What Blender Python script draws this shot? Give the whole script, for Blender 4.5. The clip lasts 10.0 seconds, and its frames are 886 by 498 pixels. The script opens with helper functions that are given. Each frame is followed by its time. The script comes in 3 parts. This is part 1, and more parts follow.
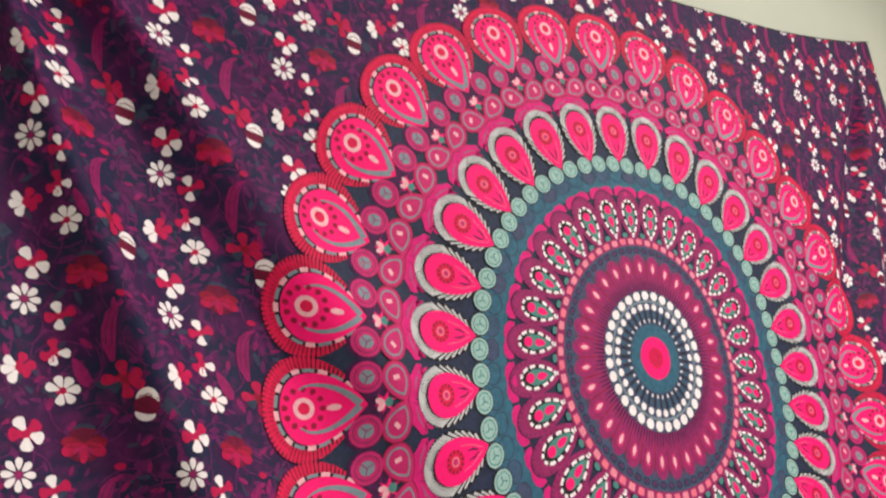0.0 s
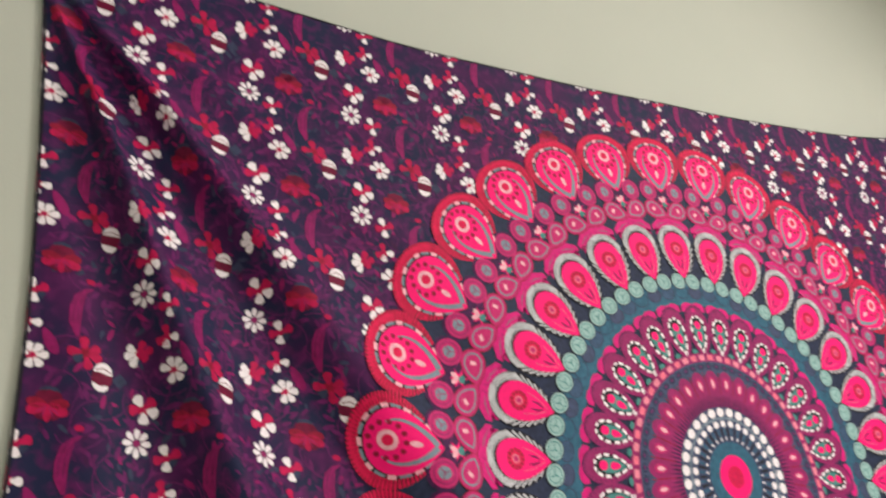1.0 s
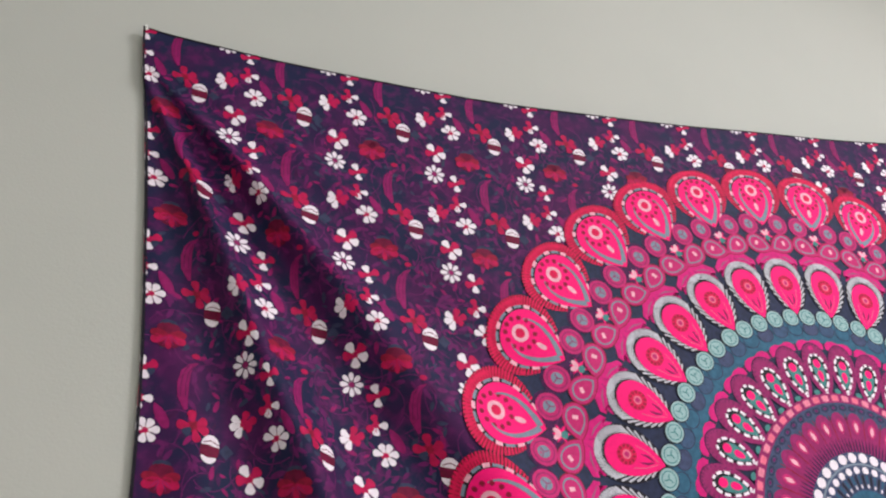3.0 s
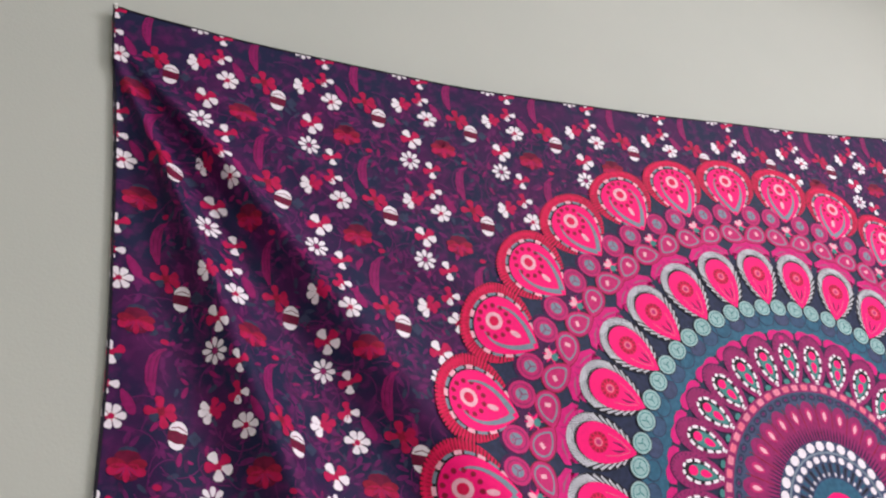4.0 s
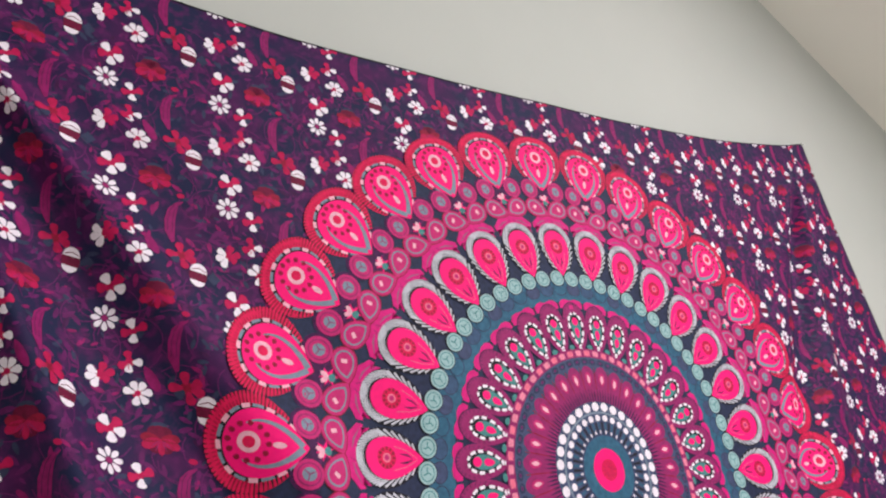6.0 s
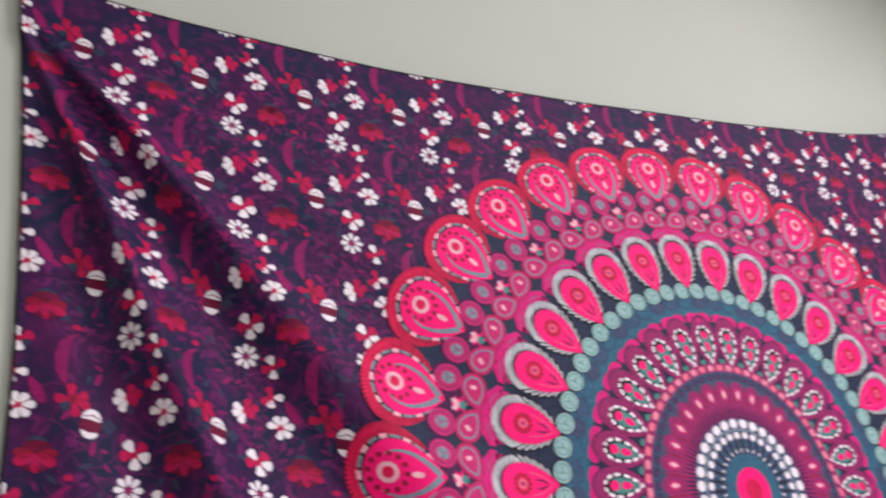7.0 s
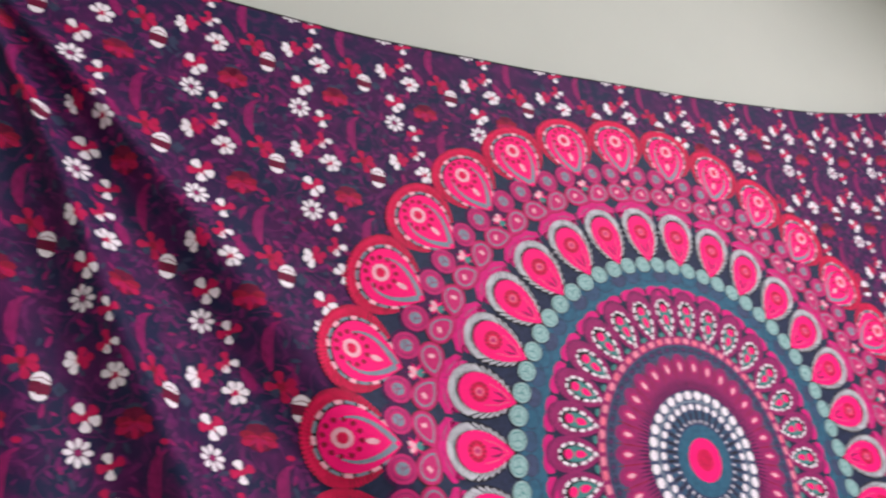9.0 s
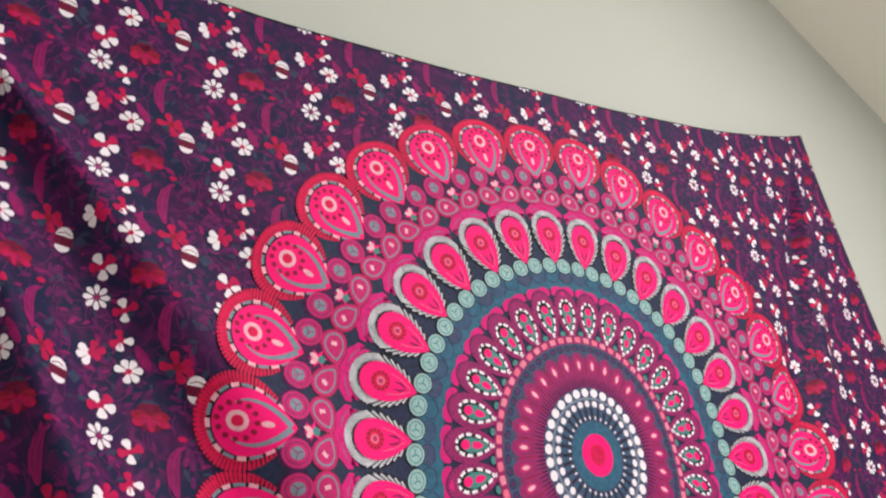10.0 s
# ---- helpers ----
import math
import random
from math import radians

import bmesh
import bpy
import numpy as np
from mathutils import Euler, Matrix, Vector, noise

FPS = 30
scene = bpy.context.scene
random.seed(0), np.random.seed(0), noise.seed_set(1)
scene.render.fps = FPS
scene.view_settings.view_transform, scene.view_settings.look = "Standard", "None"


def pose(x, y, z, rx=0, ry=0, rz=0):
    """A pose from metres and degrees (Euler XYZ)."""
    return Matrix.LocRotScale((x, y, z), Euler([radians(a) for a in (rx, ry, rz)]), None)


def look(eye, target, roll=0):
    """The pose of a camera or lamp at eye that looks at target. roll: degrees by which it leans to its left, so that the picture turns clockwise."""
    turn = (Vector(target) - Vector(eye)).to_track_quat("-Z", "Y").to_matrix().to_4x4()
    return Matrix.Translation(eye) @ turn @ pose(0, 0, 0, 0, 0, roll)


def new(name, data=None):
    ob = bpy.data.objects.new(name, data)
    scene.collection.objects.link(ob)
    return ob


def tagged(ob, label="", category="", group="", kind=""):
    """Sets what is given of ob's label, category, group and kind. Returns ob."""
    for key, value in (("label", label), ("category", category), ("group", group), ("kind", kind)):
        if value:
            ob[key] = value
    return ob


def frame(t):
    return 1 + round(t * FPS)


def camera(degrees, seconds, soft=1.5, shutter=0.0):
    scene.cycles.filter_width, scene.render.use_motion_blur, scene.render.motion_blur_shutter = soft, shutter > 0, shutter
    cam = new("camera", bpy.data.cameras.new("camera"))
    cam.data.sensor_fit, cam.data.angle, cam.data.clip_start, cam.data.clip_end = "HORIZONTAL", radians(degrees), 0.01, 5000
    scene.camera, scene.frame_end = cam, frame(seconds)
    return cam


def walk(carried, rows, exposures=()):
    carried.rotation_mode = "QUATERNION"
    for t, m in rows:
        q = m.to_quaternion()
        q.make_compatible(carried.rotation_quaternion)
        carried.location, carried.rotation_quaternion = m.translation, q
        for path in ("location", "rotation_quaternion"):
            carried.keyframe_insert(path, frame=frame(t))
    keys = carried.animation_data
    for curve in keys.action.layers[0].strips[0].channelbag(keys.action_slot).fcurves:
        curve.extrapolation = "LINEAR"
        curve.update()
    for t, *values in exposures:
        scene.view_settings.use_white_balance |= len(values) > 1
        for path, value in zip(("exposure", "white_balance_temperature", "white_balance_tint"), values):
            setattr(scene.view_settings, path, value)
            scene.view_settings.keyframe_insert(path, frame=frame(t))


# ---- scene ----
cam = camera(61.9, 10.0, soft=2.2, shutter=0.5)
PATH = [
    (0, (-0.9508, -0.8256, 1.4164), (0.1602, 0.7658, 1.8994), -7.05),
    (0.5, (-0.9615, -0.873, 1.4225), (0.0923, 0.7194, 2.0175), -6.35),
    (1, (-0.9838, -0.8909, 1.4497), (-0.0511, 0.7147, 2.1929), -7.73),
    (1.5, (-0.9859, -0.9018, 1.4491), (-0.165, 0.7176, 2.2879), -8.36),
    (2, (-0.9846, -0.8924, 1.4642), (-0.253, 0.7506, 2.339), -8.52),
    (2.5, (-0.9769, -0.8955, 1.4619), (-0.3028, 0.7587, 2.3613), -8.48),
    (4, (-0.9634, -0.8872, 1.4574), (-0.2219, 0.757, 2.3215), -8.83),
    (4.5, (-0.9513, -0.8983, 1.4552), (-0.1451, 0.7331, 2.2851), -8.62),
    (5, (-0.9279, -0.9043, 1.4432), (0.0877, 0.6397, 2.2078), -9.40),
    (5.2, (-0.9194, -0.9074, 1.4438), (0.152, 0.6089, 2.1875), -9.56),
    (6.3, (-0.9263, -0.8919, 1.4349), (0.2058, 0.5915, 2.1545), -10.22),
    (6.5, (-0.9294, -0.8869, 1.4387), (0.1518, 0.6269, 2.173), -10.47),
    (7, (-0.9517, -0.8869, 1.452), (-0.0489, 0.7051, 2.2585), -10.87),
    (7.5, (-0.9622, -0.8889, 1.4479), (-0.228, 0.7612, 2.307), -10.92),
    (8, (-0.9607, -0.8801, 1.4548), (-0.1455, 0.7695, 2.2386), -10.33),
    (8.5, (-0.9497, -0.8824, 1.4454), (-0.1262, 0.7623, 2.2306), -10.38),
    (9, (-0.9298, -0.8956, 1.4492), (0.0294, 0.7053, 2.1682), -10.13),
    (9.5, (-0.9038, -0.9146, 1.4456), (0.1899, 0.5991, 2.1617), -10.83),
    (10, (-0.9101, -0.916, 1.4201), (0.2103, 0.5847, 2.122), -9.46),
]
walk(cam, [(t, look(eye, target, roll)) for t, eye, target, roll in PATH],
     [(0, 0.05, 7300, 7), (1.0, 0.0, 7200, 8), (1.6, 0.0, 6900, 10), (2.4, 0.0, 6500, 14), (4, 0.0, 6400, 17), (8.8, 0.0, 6400, 17), (9.5, 0.02, 6550, 14), (10, 0.03, 6700, 12)])

# ---- light ----
world = bpy.data.worlds.new("sky")
world.use_nodes = True
scene.world = world
sky = world.node_tree.nodes.new("ShaderNodeTexSky")
sky.sky_type, sky.sun_disc = "NISHITA", False
sky.sun_elevation, sky.sun_rotation = radians(40), radians(150)
world.node_tree.links.new(sky.outputs[0], world.node_tree.nodes["Background"].inputs[0])
world.node_tree.nodes["Background"].inputs[1].default_value = 0.1


# Watts of lamps in two added, unseen windows: fill behind, main from the slope.
FILL_WATTS, ADDED_ROOF_WATTS = 23, 72


def added_window_lamp(name, m, width, height, watts, colour):
    """An area lamp filling an added window's opening, as light from the sky."""
    lamp = bpy.data.lights.new(name, "AREA")
    lamp.shape, lamp.size, lamp.size_y = "RECTANGLE", width, height
    lamp.energy, lamp.color = watts, colour
    ob = new(name, lamp)
    ob.matrix_world = m
    return ob


# ---- materials ----
def material(name, rough=0.85, metal=0.0):
    mat = bpy.data.materials.new(name)
    mat.use_nodes = True
    shader = mat.node_tree.nodes["Principled BSDF"]
    shader.inputs["Roughness"].default_value = rough
    shader.inputs["Metallic"].default_value = metal
    return mat, mat.node_tree.nodes, mat.node_tree.links, shader


def weave(nodes, links, shader):
    """Thread relief of a plain woven cotton, with soft slubs."""
    coord = nodes.new("ShaderNodeTexCoord")
    thread = nodes.new("ShaderNodeTexNoise")
    thread.inputs["Scale"].default_value = 900
    thread.inputs["Detail"].default_value = 2
    slub = nodes.new("ShaderNodeTexNoise")
    slub.inputs["Scale"].default_value = 45
    slub.inputs["Detail"].default_value = 5
    add = nodes.new("ShaderNodeMath")
    add.operation = "MULTIPLY_ADD"
    add.inputs[1].default_value = 0.35
    bump = nodes.new("ShaderNodeBump")
    bump.inputs["Strength"].default_value = 0.25
    bump.inputs["Distance"].default_value = 0.002
    for tex in (thread, slub):
        links.new(coord.outputs["Object"], tex.inputs["Vector"])
    links.new(thread.outputs["Fac"], add.inputs[0])
    links.new(slub.outputs["Fac"], add.inputs[2])
    links.new(add.outputs[0], bump.inputs["Height"])
    links.new(bump.outputs[0], shader.inputs["Normal"])
    shader.inputs["Sheen Weight"].default_value = SHEEN
    shader.inputs["Sheen Roughness"].default_value = 0.2
    shader.inputs["Sheen Tint"].default_value = (1.0, 0.84, 1.0, 1)
    shader.inputs["Specular IOR Level"].default_value = 0.22
    return coord


SHEEN = 0.16


def dye(name, colour, worn=0.82):
    """Printed cotton: one dye, uneven at two scales."""
    mat, nodes, links, shader = material(name, 0.68)
    coord = weave(nodes, links, shader)
    spots = nodes.new("ShaderNodeTexNoise")
    spots.inputs["Scale"].default_value = 130
    spots.inputs["Detail"].default_value = 6
    links.new(coord.outputs["Object"], spots.inputs["Vector"])
    ramp = nodes.new("ShaderNodeValToRGB")
    ramp.color_ramp.elements[0].position, ramp.color_ramp.elements[1].position = 0.3, 0.62
    ramp.color_ramp.elements[0].color = (*[c * worn for c in colour], 1)
    ramp.color_ramp.elements[1].color = (*colour, 1)
    links.new(spots.outputs["Fac"], ramp.inputs["Fac"])
    links.new(ramp.outputs["Color"], shader.inputs["Base Color"])
    return mat


INK = {
    "red": dye("red_dye", (0.72, 0.006, 0.085)),
    "scarlet": dye("scarlet_dye", (0.52, 0.005, 0.085)),
    "crimson": dye("crimson_dye", (0.47, 0.004, 0.078)),
    "cherry": dye("cherry_dye", (0.50, 0.005, 0.080), 0.7),
    "wine": dye("wine_dye", (0.30, 0.006, 0.04), 0.65),
    "hot_pink": dye("hot_pink_dye", (0.93, 0.004, 0.185), 0.92),
    "pale_pink": dye("pale_pink_dye", (0.86, 0.43, 0.55)),
    "white": dye("white_dye", (0.84, 0.78, 0.87), 0.92),
    "navy": dye("navy_dye", (0.020, 0.029, 0.075), 0.65),
    "black": dye("black_dye", (0.014, 0.013, 0.022), 0.6),
    "plum": dye("plum_dye", (0.065, 0.009, 0.075), 0.6),
    "purple": dye("purple_dye", (0.140, 0.011, 0.115), 0.7),
    "magenta": dye("magenta_dye", (0.29, 0.008, 0.125), 0.7),
    "bright_magenta": dye("bright_magenta_dye", (0.66, 0.008, 0.20)),
    "maroon": dye("maroon_dye", (0.31, 0.017, 0.135), 0.75),
    "rose": dye("rose_dye", (0.56, 0.020, 0.165)),
    "grey": dye("grey_dye", (0.20, 0.26, 0.34)),
    "light_grey": dye("light_grey_dye", (0.54, 0.55, 0.62)),
    "teal": dye("teal_dye", (0.06, 0.24, 0.24)),
    "aqua": dye("aqua_dye", (0.32, 0.50, 0.52)),
    "blue": dye("blue_dye", (0.03, 0.125, 0.215), 0.7),
    "dusk": dye("dusk_dye", (0.035, 0.045, 0.10), 0.7),
    "garnet": dye("garnet_dye", (0.17, 0.004, 0.042), 0.65),
    "slate": dye("slate_dye", (0.045, 0.095, 0.19), 0.7),
    "mauve": dye("mauve_dye", (0.33, 0.10, 0.20)),
    "pale_rose": dye("pale_rose_dye", (0.80, 0.24, 0.36)),
    "dusk_blue": dye("dusk_blue_dye", (0.055, 0.075, 0.16), 0.7),
    "peach": dye("peach_dye", (0.80, 0.16, 0.27)),
}


def ground_cloth():
    """The print's ground: navy blotted with purple and wine."""
    mat, nodes, links, shader = material("cloth_ground", 0.7)
    coord = weave(nodes, links, shader)
    big = nodes.new("ShaderNodeTexNoise")
    big.inputs["Scale"].default_value = 13
    big.inputs["Detail"].default_value = 3
    ramp = nodes.new("ShaderNodeValToRGB")
    r = ramp.color_ramp
    r.elements[0].position, r.elements[0].color = 0.45, (0.011, 0.014, 0.056, 1)
    r.elements[1].position, r.elements[1].color = 0.66, (0.058, 0.006, 0.068, 1)
    mid = r.elements.new(0.55)
    mid.color = (0.026, 0.008, 0.058, 1)
    small = nodes.new("ShaderNodeTexNoise")
    small.inputs["Scale"].default_value = 60
    small.inputs["Detail"].default_value = 3
    cut = nodes.new("ShaderNodeValToRGB")
    cut.color_ramp.elements[0].position, cut.color_ramp.elements[1].position = 0.48, 0.68
    mix = nodes.new("ShaderNodeMixRGB")
    mix.inputs[2].default_value = (0.090, 0.008, 0.085, 1)
    for tex in (big, small):
        links.new(coord.outputs["Object"], tex.inputs["Vector"])
    links.new(big.outputs["Fac"], ramp.inputs["Fac"])
    links.new(small.outputs["Fac"], cut.inputs["Fac"])
    links.new(cut.outputs["Color"], mix.inputs[0])
    links.new(ramp.outputs["Color"], mix.inputs[1])
    links.new(mix.outputs[0], shader.inputs["Base Color"])
    return mat


def paint(name, colour, dirty):
    """Matt emulsion with roller texture and faint uneven patches."""
    mat, nodes, links, shader = material(name, 0.8)
    coord = nodes.new("ShaderNodeTexCoord")
    patch = nodes.new("ShaderNodeTexNoise")
    patch.inputs["Scale"].default_value = 2.2
    patch.inputs["Detail"].default_value = 6
    roller = nodes.new("ShaderNodeTexNoise")
    roller.inputs["Scale"].default_value = 260
    roller.inputs["Detail"].default_value = 3
    ramp = nodes.new("ShaderNodeValToRGB")
    ramp.color_ramp.elements[0].position, ramp.color_ramp.elements[1].position = 0.3, 0.7
    ramp.color_ramp.elements[0].color, ramp.color_ramp.elements[1].color = (*dirty, 1), (*colour, 1)
    bump = nodes.new("ShaderNodeBump")
    bump.inputs["Strength"].default_value = 0.12
    bump.inputs["Distance"].default_value = 0.002
    for tex in (patch, roller):
        links.new(coord.outputs["Object"], tex.inputs["Vector"])
    links.new(patch.outputs["Fac"], ramp.inputs["Fac"])
    links.new(ramp.outputs["Color"], shader.inputs["Base Color"])
    links.new(roller.outputs["Fac"], bump.inputs["Height"])
    links.new(bump.outputs[0], shader.inputs["Normal"])
    return mat


WALL_PAINT = paint("wall_paint", (0.481, 0.503, 0.468), (0.451, 0.478, 0.444))
CEILING_PAINT = paint("ceiling_paint", (0.88, 0.87, 0.81), (0.85, 0.84, 0.78))
# Unseen floor, its colour set pale to bounce light onto ceiling and cloth.
FLOOR_WOOD = paint("floor_wood", (0.66, 0.59, 0.50), (0.58, 0.51, 0.42))
PIN_STEEL = material("pin_steel", 0.35, 1.0)[0]
PIN_STEEL.node_tree.nodes["Principled BSDF"].inputs["Base Color"].default_value = (0.6, 0.6, 0.62, 1)
PIN_HEAD = material("pin_plastic", 0.25)[0]
PIN_HEAD.node_tree.nodes["Principled BSDF"].inputs["Base Color"].default_value = (0.75, 0.78, 0.76, 1)
FRAME_PAINT = material("added_window_paint", 0.45)[0]
FRAME_PAINT.node_tree.nodes["Principled BSDF"].inputs["Base Color"].default_value = (0.78, 0.78, 0.75, 1)

# ---- the room: a gable wall under a sloping ceiling ----
WALL_Y = 0.024
BACK_Y = -3.3
LEFT_X = -2.6
TOP_Z = 3.2
SLOPE = -0.714


def slope_z(x):
    return 2.87 + SLOPE * (x - 1.29)


RIDGE_X = 1.29 + (TOP_Z - 2.87) / SLOPE
KNEE_X = 2.75
KNEE_Z = slope_z(KNEE_X)


def solid(name, bm, mat):
    mesh = bpy.data.meshes.new(name)
    bmesh.ops.recalc_face_normals(bm, faces=bm.faces)
    bm.to_mesh(mesh)
    bm.free()
    mesh.materials.append(mat)
    return new(name, mesh)


def prism(bm, outline, push):
    """A closed solid: the flat outline pushed along a vector."""
    bottom = [bm.verts.new(p) for p in outline]
    top = [bm.verts.new(Vector(p) + Vector(push)) for p in outline]
    bm.faces.new(bottom)
    bm.faces.new(top[::-1])
    n = len(outline)
    for i in range(n):
        bm.faces.new((bottom[i], bottom[(i + 1) % n], top[(i + 1) % n], top[i]))


def block(bm, x0, x1, y0, y1, z0, z1):
    prism(bm, [(x0, y0, z0), (x1, y0, z0), (x1, y1, z0), (x0, y1, z0)], (0, 0, z1 - z0))


def gable(y):
    return [(LEFT_X, y, 0), (KNEE_X, y, 0), (KNEE_X, y, KNEE_Z), (RIDGE_X, y, TOP_Z), (LEFT_X, y, TOP_Z)]


bm = bmesh.new()
prism(bm, gable(WALL_Y), (0, 0.12, 0))
tagged(solid("wall_north", bm, WALL_PAINT), "pale sage grey painted gable wall behind the tapestry", "wall", kind="structure")

bm = bmesh.new()
W0, W1, S0, S1 = -0.5, 1.1, 0.85, 2.15
block(bm, LEFT_X, W0, BACK_Y - 0.12, BACK_Y, 0, TOP_Z)
block(bm, W0, W1, BACK_Y - 0.12, BACK_Y, 0, S0)
prism(bm, [(W0, BACK_Y, S1), (W1, BACK_Y, S1), (W1, BACK_Y, slope_z(W1)), (RIDGE_X, BACK_Y, TOP_Z), (W0, BACK_Y, TOP_Z)], (0, -0.12, 0))
prism(bm, [(W1, BACK_Y, 0), (KNEE_X, BACK_Y, 0), (KNEE_X, BACK_Y, KNEE_Z), (W1, BACK_Y, slope_z(W1))], (0, -0.12, 0))
tagged(solid("wall_south", bm, WALL_PAINT), "unseen pale grey painted wall with an added window opening", "wall", kind="structure")

bm = bmesh.new()
block(bm, LEFT_X - 0.12, LEFT_X, BACK_Y - 0.12, WALL_Y + 0.12, 0, TOP_Z)
tagged(solid("wall_west", bm, WALL_PAINT), "plain pale grey painted side wall", "wall", kind="structure")
bm = bmesh.new()
block(bm, KNEE_X, KNEE_X + 0.12, BACK_Y - 0.12, WALL_Y + 0.12, 0, KNEE_Z)
tagged(solid("wall_east", bm, WALL_PAINT), "low pale painted knee wall under the slope", "wall", kind="structure")
bm = bmesh.new()
block(bm, LEFT_X - 0.12, KNEE_X + 0.12, BACK_Y - 0.12, WALL_Y + 0.12, -0.15, 0)
tagged(solid("floor", bm, FLOOR_WOOD), "unseen wooden floor, made pale to bounce light up", "floor", kind="structure")

bm = bmesh.new()
block(bm, LEFT_X - 0.12, RIDGE_X, BACK_Y - 0.12, WALL_Y + 0.12, TOP_Z, TOP_Z + 0.16)
tagged(solid("ceiling", bm, CEILING_PAINT), "flat off-white painted ceiling", "ceiling", kind="structure")
# opening cut in the slope for the added roof window
R0, R1, RY0, RY1 = 0.95, 1.70, -2.40, -1.35


def slope_piece(bm, x0, x1, y0, y1):
    prism(bm, [(x0, y0, slope_z(x0)), (x1, y0, slope_z(x1)), (x1, y0, slope_z(x1) + 0.16), (x0, y0, slope_z(x0) + 0.16)], (0, y1 - y0, 0))


bm = bmesh.new()
slope_piece(bm, RIDGE_X, R0, BACK_Y - 0.12, WALL_Y + 0.12)
slope_piece(bm, R1, KNEE_X + 0.12, BACK_Y - 0.12, WALL_Y + 0.12)
slope_piece(bm, R0, R1, BACK_Y - 0.12, RY0)
slope_piece(bm, R0, R1, RY1, WALL_Y + 0.12)
tagged(solid("ceiling_slope", bm, CEILING_PAINT), "sloping off-white painted attic ceiling", "ceiling", kind="structure")

# window in the wall behind the walk, unseen and added for fill light
window = tagged(new("added_window_1"), "unseen white-framed window, added to the opposite wall for fill light", "window", kind="structure")
window.location = ((W0 + W1) / 2, BACK_Y - 0.06, S0)


def child(name, mesh, parent, label=""):
    ob = new(name, mesh)
    ob.parent = parent
    ob.matrix_parent_inverse = parent.matrix_world.inverted()
    if label:
        ob["label"] = label
    return ob


bpy.context.view_layer.update()
bm = bmesh.new()
for x0, x1, z0, z1 in ((W0, W0 + 0.06, S0, S1), (W1 - 0.06, W1, S0, S1), (W0 + 0.06, W1 - 0.06, S0, S0 + 0.06),
                       (W0 + 0.06, W1 - 0.06, S1 - 0.06, S1), (0.27, 0.33, S0 + 0.06, S1 - 0.06)):
    block(bm, x0, x1, BACK_Y - 0.10, BACK_Y - 0.04, z0, z1)
frame_ob = solid("added_window_frame", bm, FRAME_PAINT)
frame_ob.parent = window
frame_ob.matrix_parent_inverse = Matrix.Translation(window.location).inverted()
added_window_lamp("added_fill_lamp", look(((W0 + W1) / 2, BACK_Y - 0.02, (S0 + S1) / 2), ((W0 + W1) / 2, 0, (S0 + S1) / 2)), 1.5, 1.2, FILL_WATTS, (0.97, 0.99, 1.0))
# unseen roof window, added so light reaches the folds from upper right
added_roof_window = tagged(new("added_window_2"), "unseen white-framed roof window, added to the sloping ceiling for light", "window", kind="structure")
added_roof_window.location = ((R0 + R1) / 2, (RY0 + RY1) / 2, slope_z((R0 + R1) / 2))
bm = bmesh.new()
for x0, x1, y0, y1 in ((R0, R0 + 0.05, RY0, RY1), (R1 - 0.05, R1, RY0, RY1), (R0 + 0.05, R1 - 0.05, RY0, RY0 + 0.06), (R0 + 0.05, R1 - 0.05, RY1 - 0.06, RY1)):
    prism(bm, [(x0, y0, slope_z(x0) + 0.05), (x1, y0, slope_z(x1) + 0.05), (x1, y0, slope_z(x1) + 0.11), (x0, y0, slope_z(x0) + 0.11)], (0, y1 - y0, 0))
added_roof_frame = solid("added_window_frame", bm, FRAME_PAINT)
added_roof_frame.parent = added_roof_window
added_roof_frame.matrix_parent_inverse = Matrix.Translation(added_roof_window.location).inverted()
eye = Vector(added_roof_window.location) + Vector((0.012, 0, 0.016))
added_window_lamp("added_roof_lamp", look(eye, eye + Vector((-0.581, 0, -0.814))), RY1 - RY0 - 0.05, (R1 - R0) * 1.18, ADDED_ROOF_WATTS, (1.0, 0.97, 0.95))

# ---- the tapestry ----
MID_Z = 1.45
U0, U1, V0, V1 = -1.037, 1.05, -0.75, 0.759


def smooth(a, b, x):
    t = np.clip((x - a) / (b - a), 0, 1)
    return t * t * (3 - 2 * t)


def bell(x, mid, wide):
    return np.exp(-((x - mid) / wide) ** 2)


# slow stretch of the hung cloth: one row for each power of u, in rising powers of v
STRETCH_X = ((0.0197, -0.0172, 0.0108, 0.0228, 0.0162,), (0.0416, 0.0008, 0.0023, 0.0097,), (0.0358, -0.0056, -0.0429,), (-0.0124, -0.0143,), (0.0011,))
STRETCH_Z = ((0.0110, 0.0052, 0.0083, -0.0005, -0.0101,), (-0.0018, 0.0230, 0.0004, -0.0021,), (-0.0099, 0.0019, 0.0239,), (0.0004, -0.0216,), (-0.0049,))
# folds below the left pin: angle off the plumb line, width, height
SHORT_FOLDS = ((35.46, 4.19, 0.0281), (28.14, 4.76, -0.0243), (50.04, 5.01, 0.0065))
LONG_FOLDS = ((19.02, 3.92, 0.0247), (13.63, 4.01, -0.0183), (7.58, 3.00, 0.0038))
RIGHT_FOLDS = ((26.56, 3.12, -0.0206), (36.00, 5.01, 0.0020), (19.71, 3.46, 0.0191))
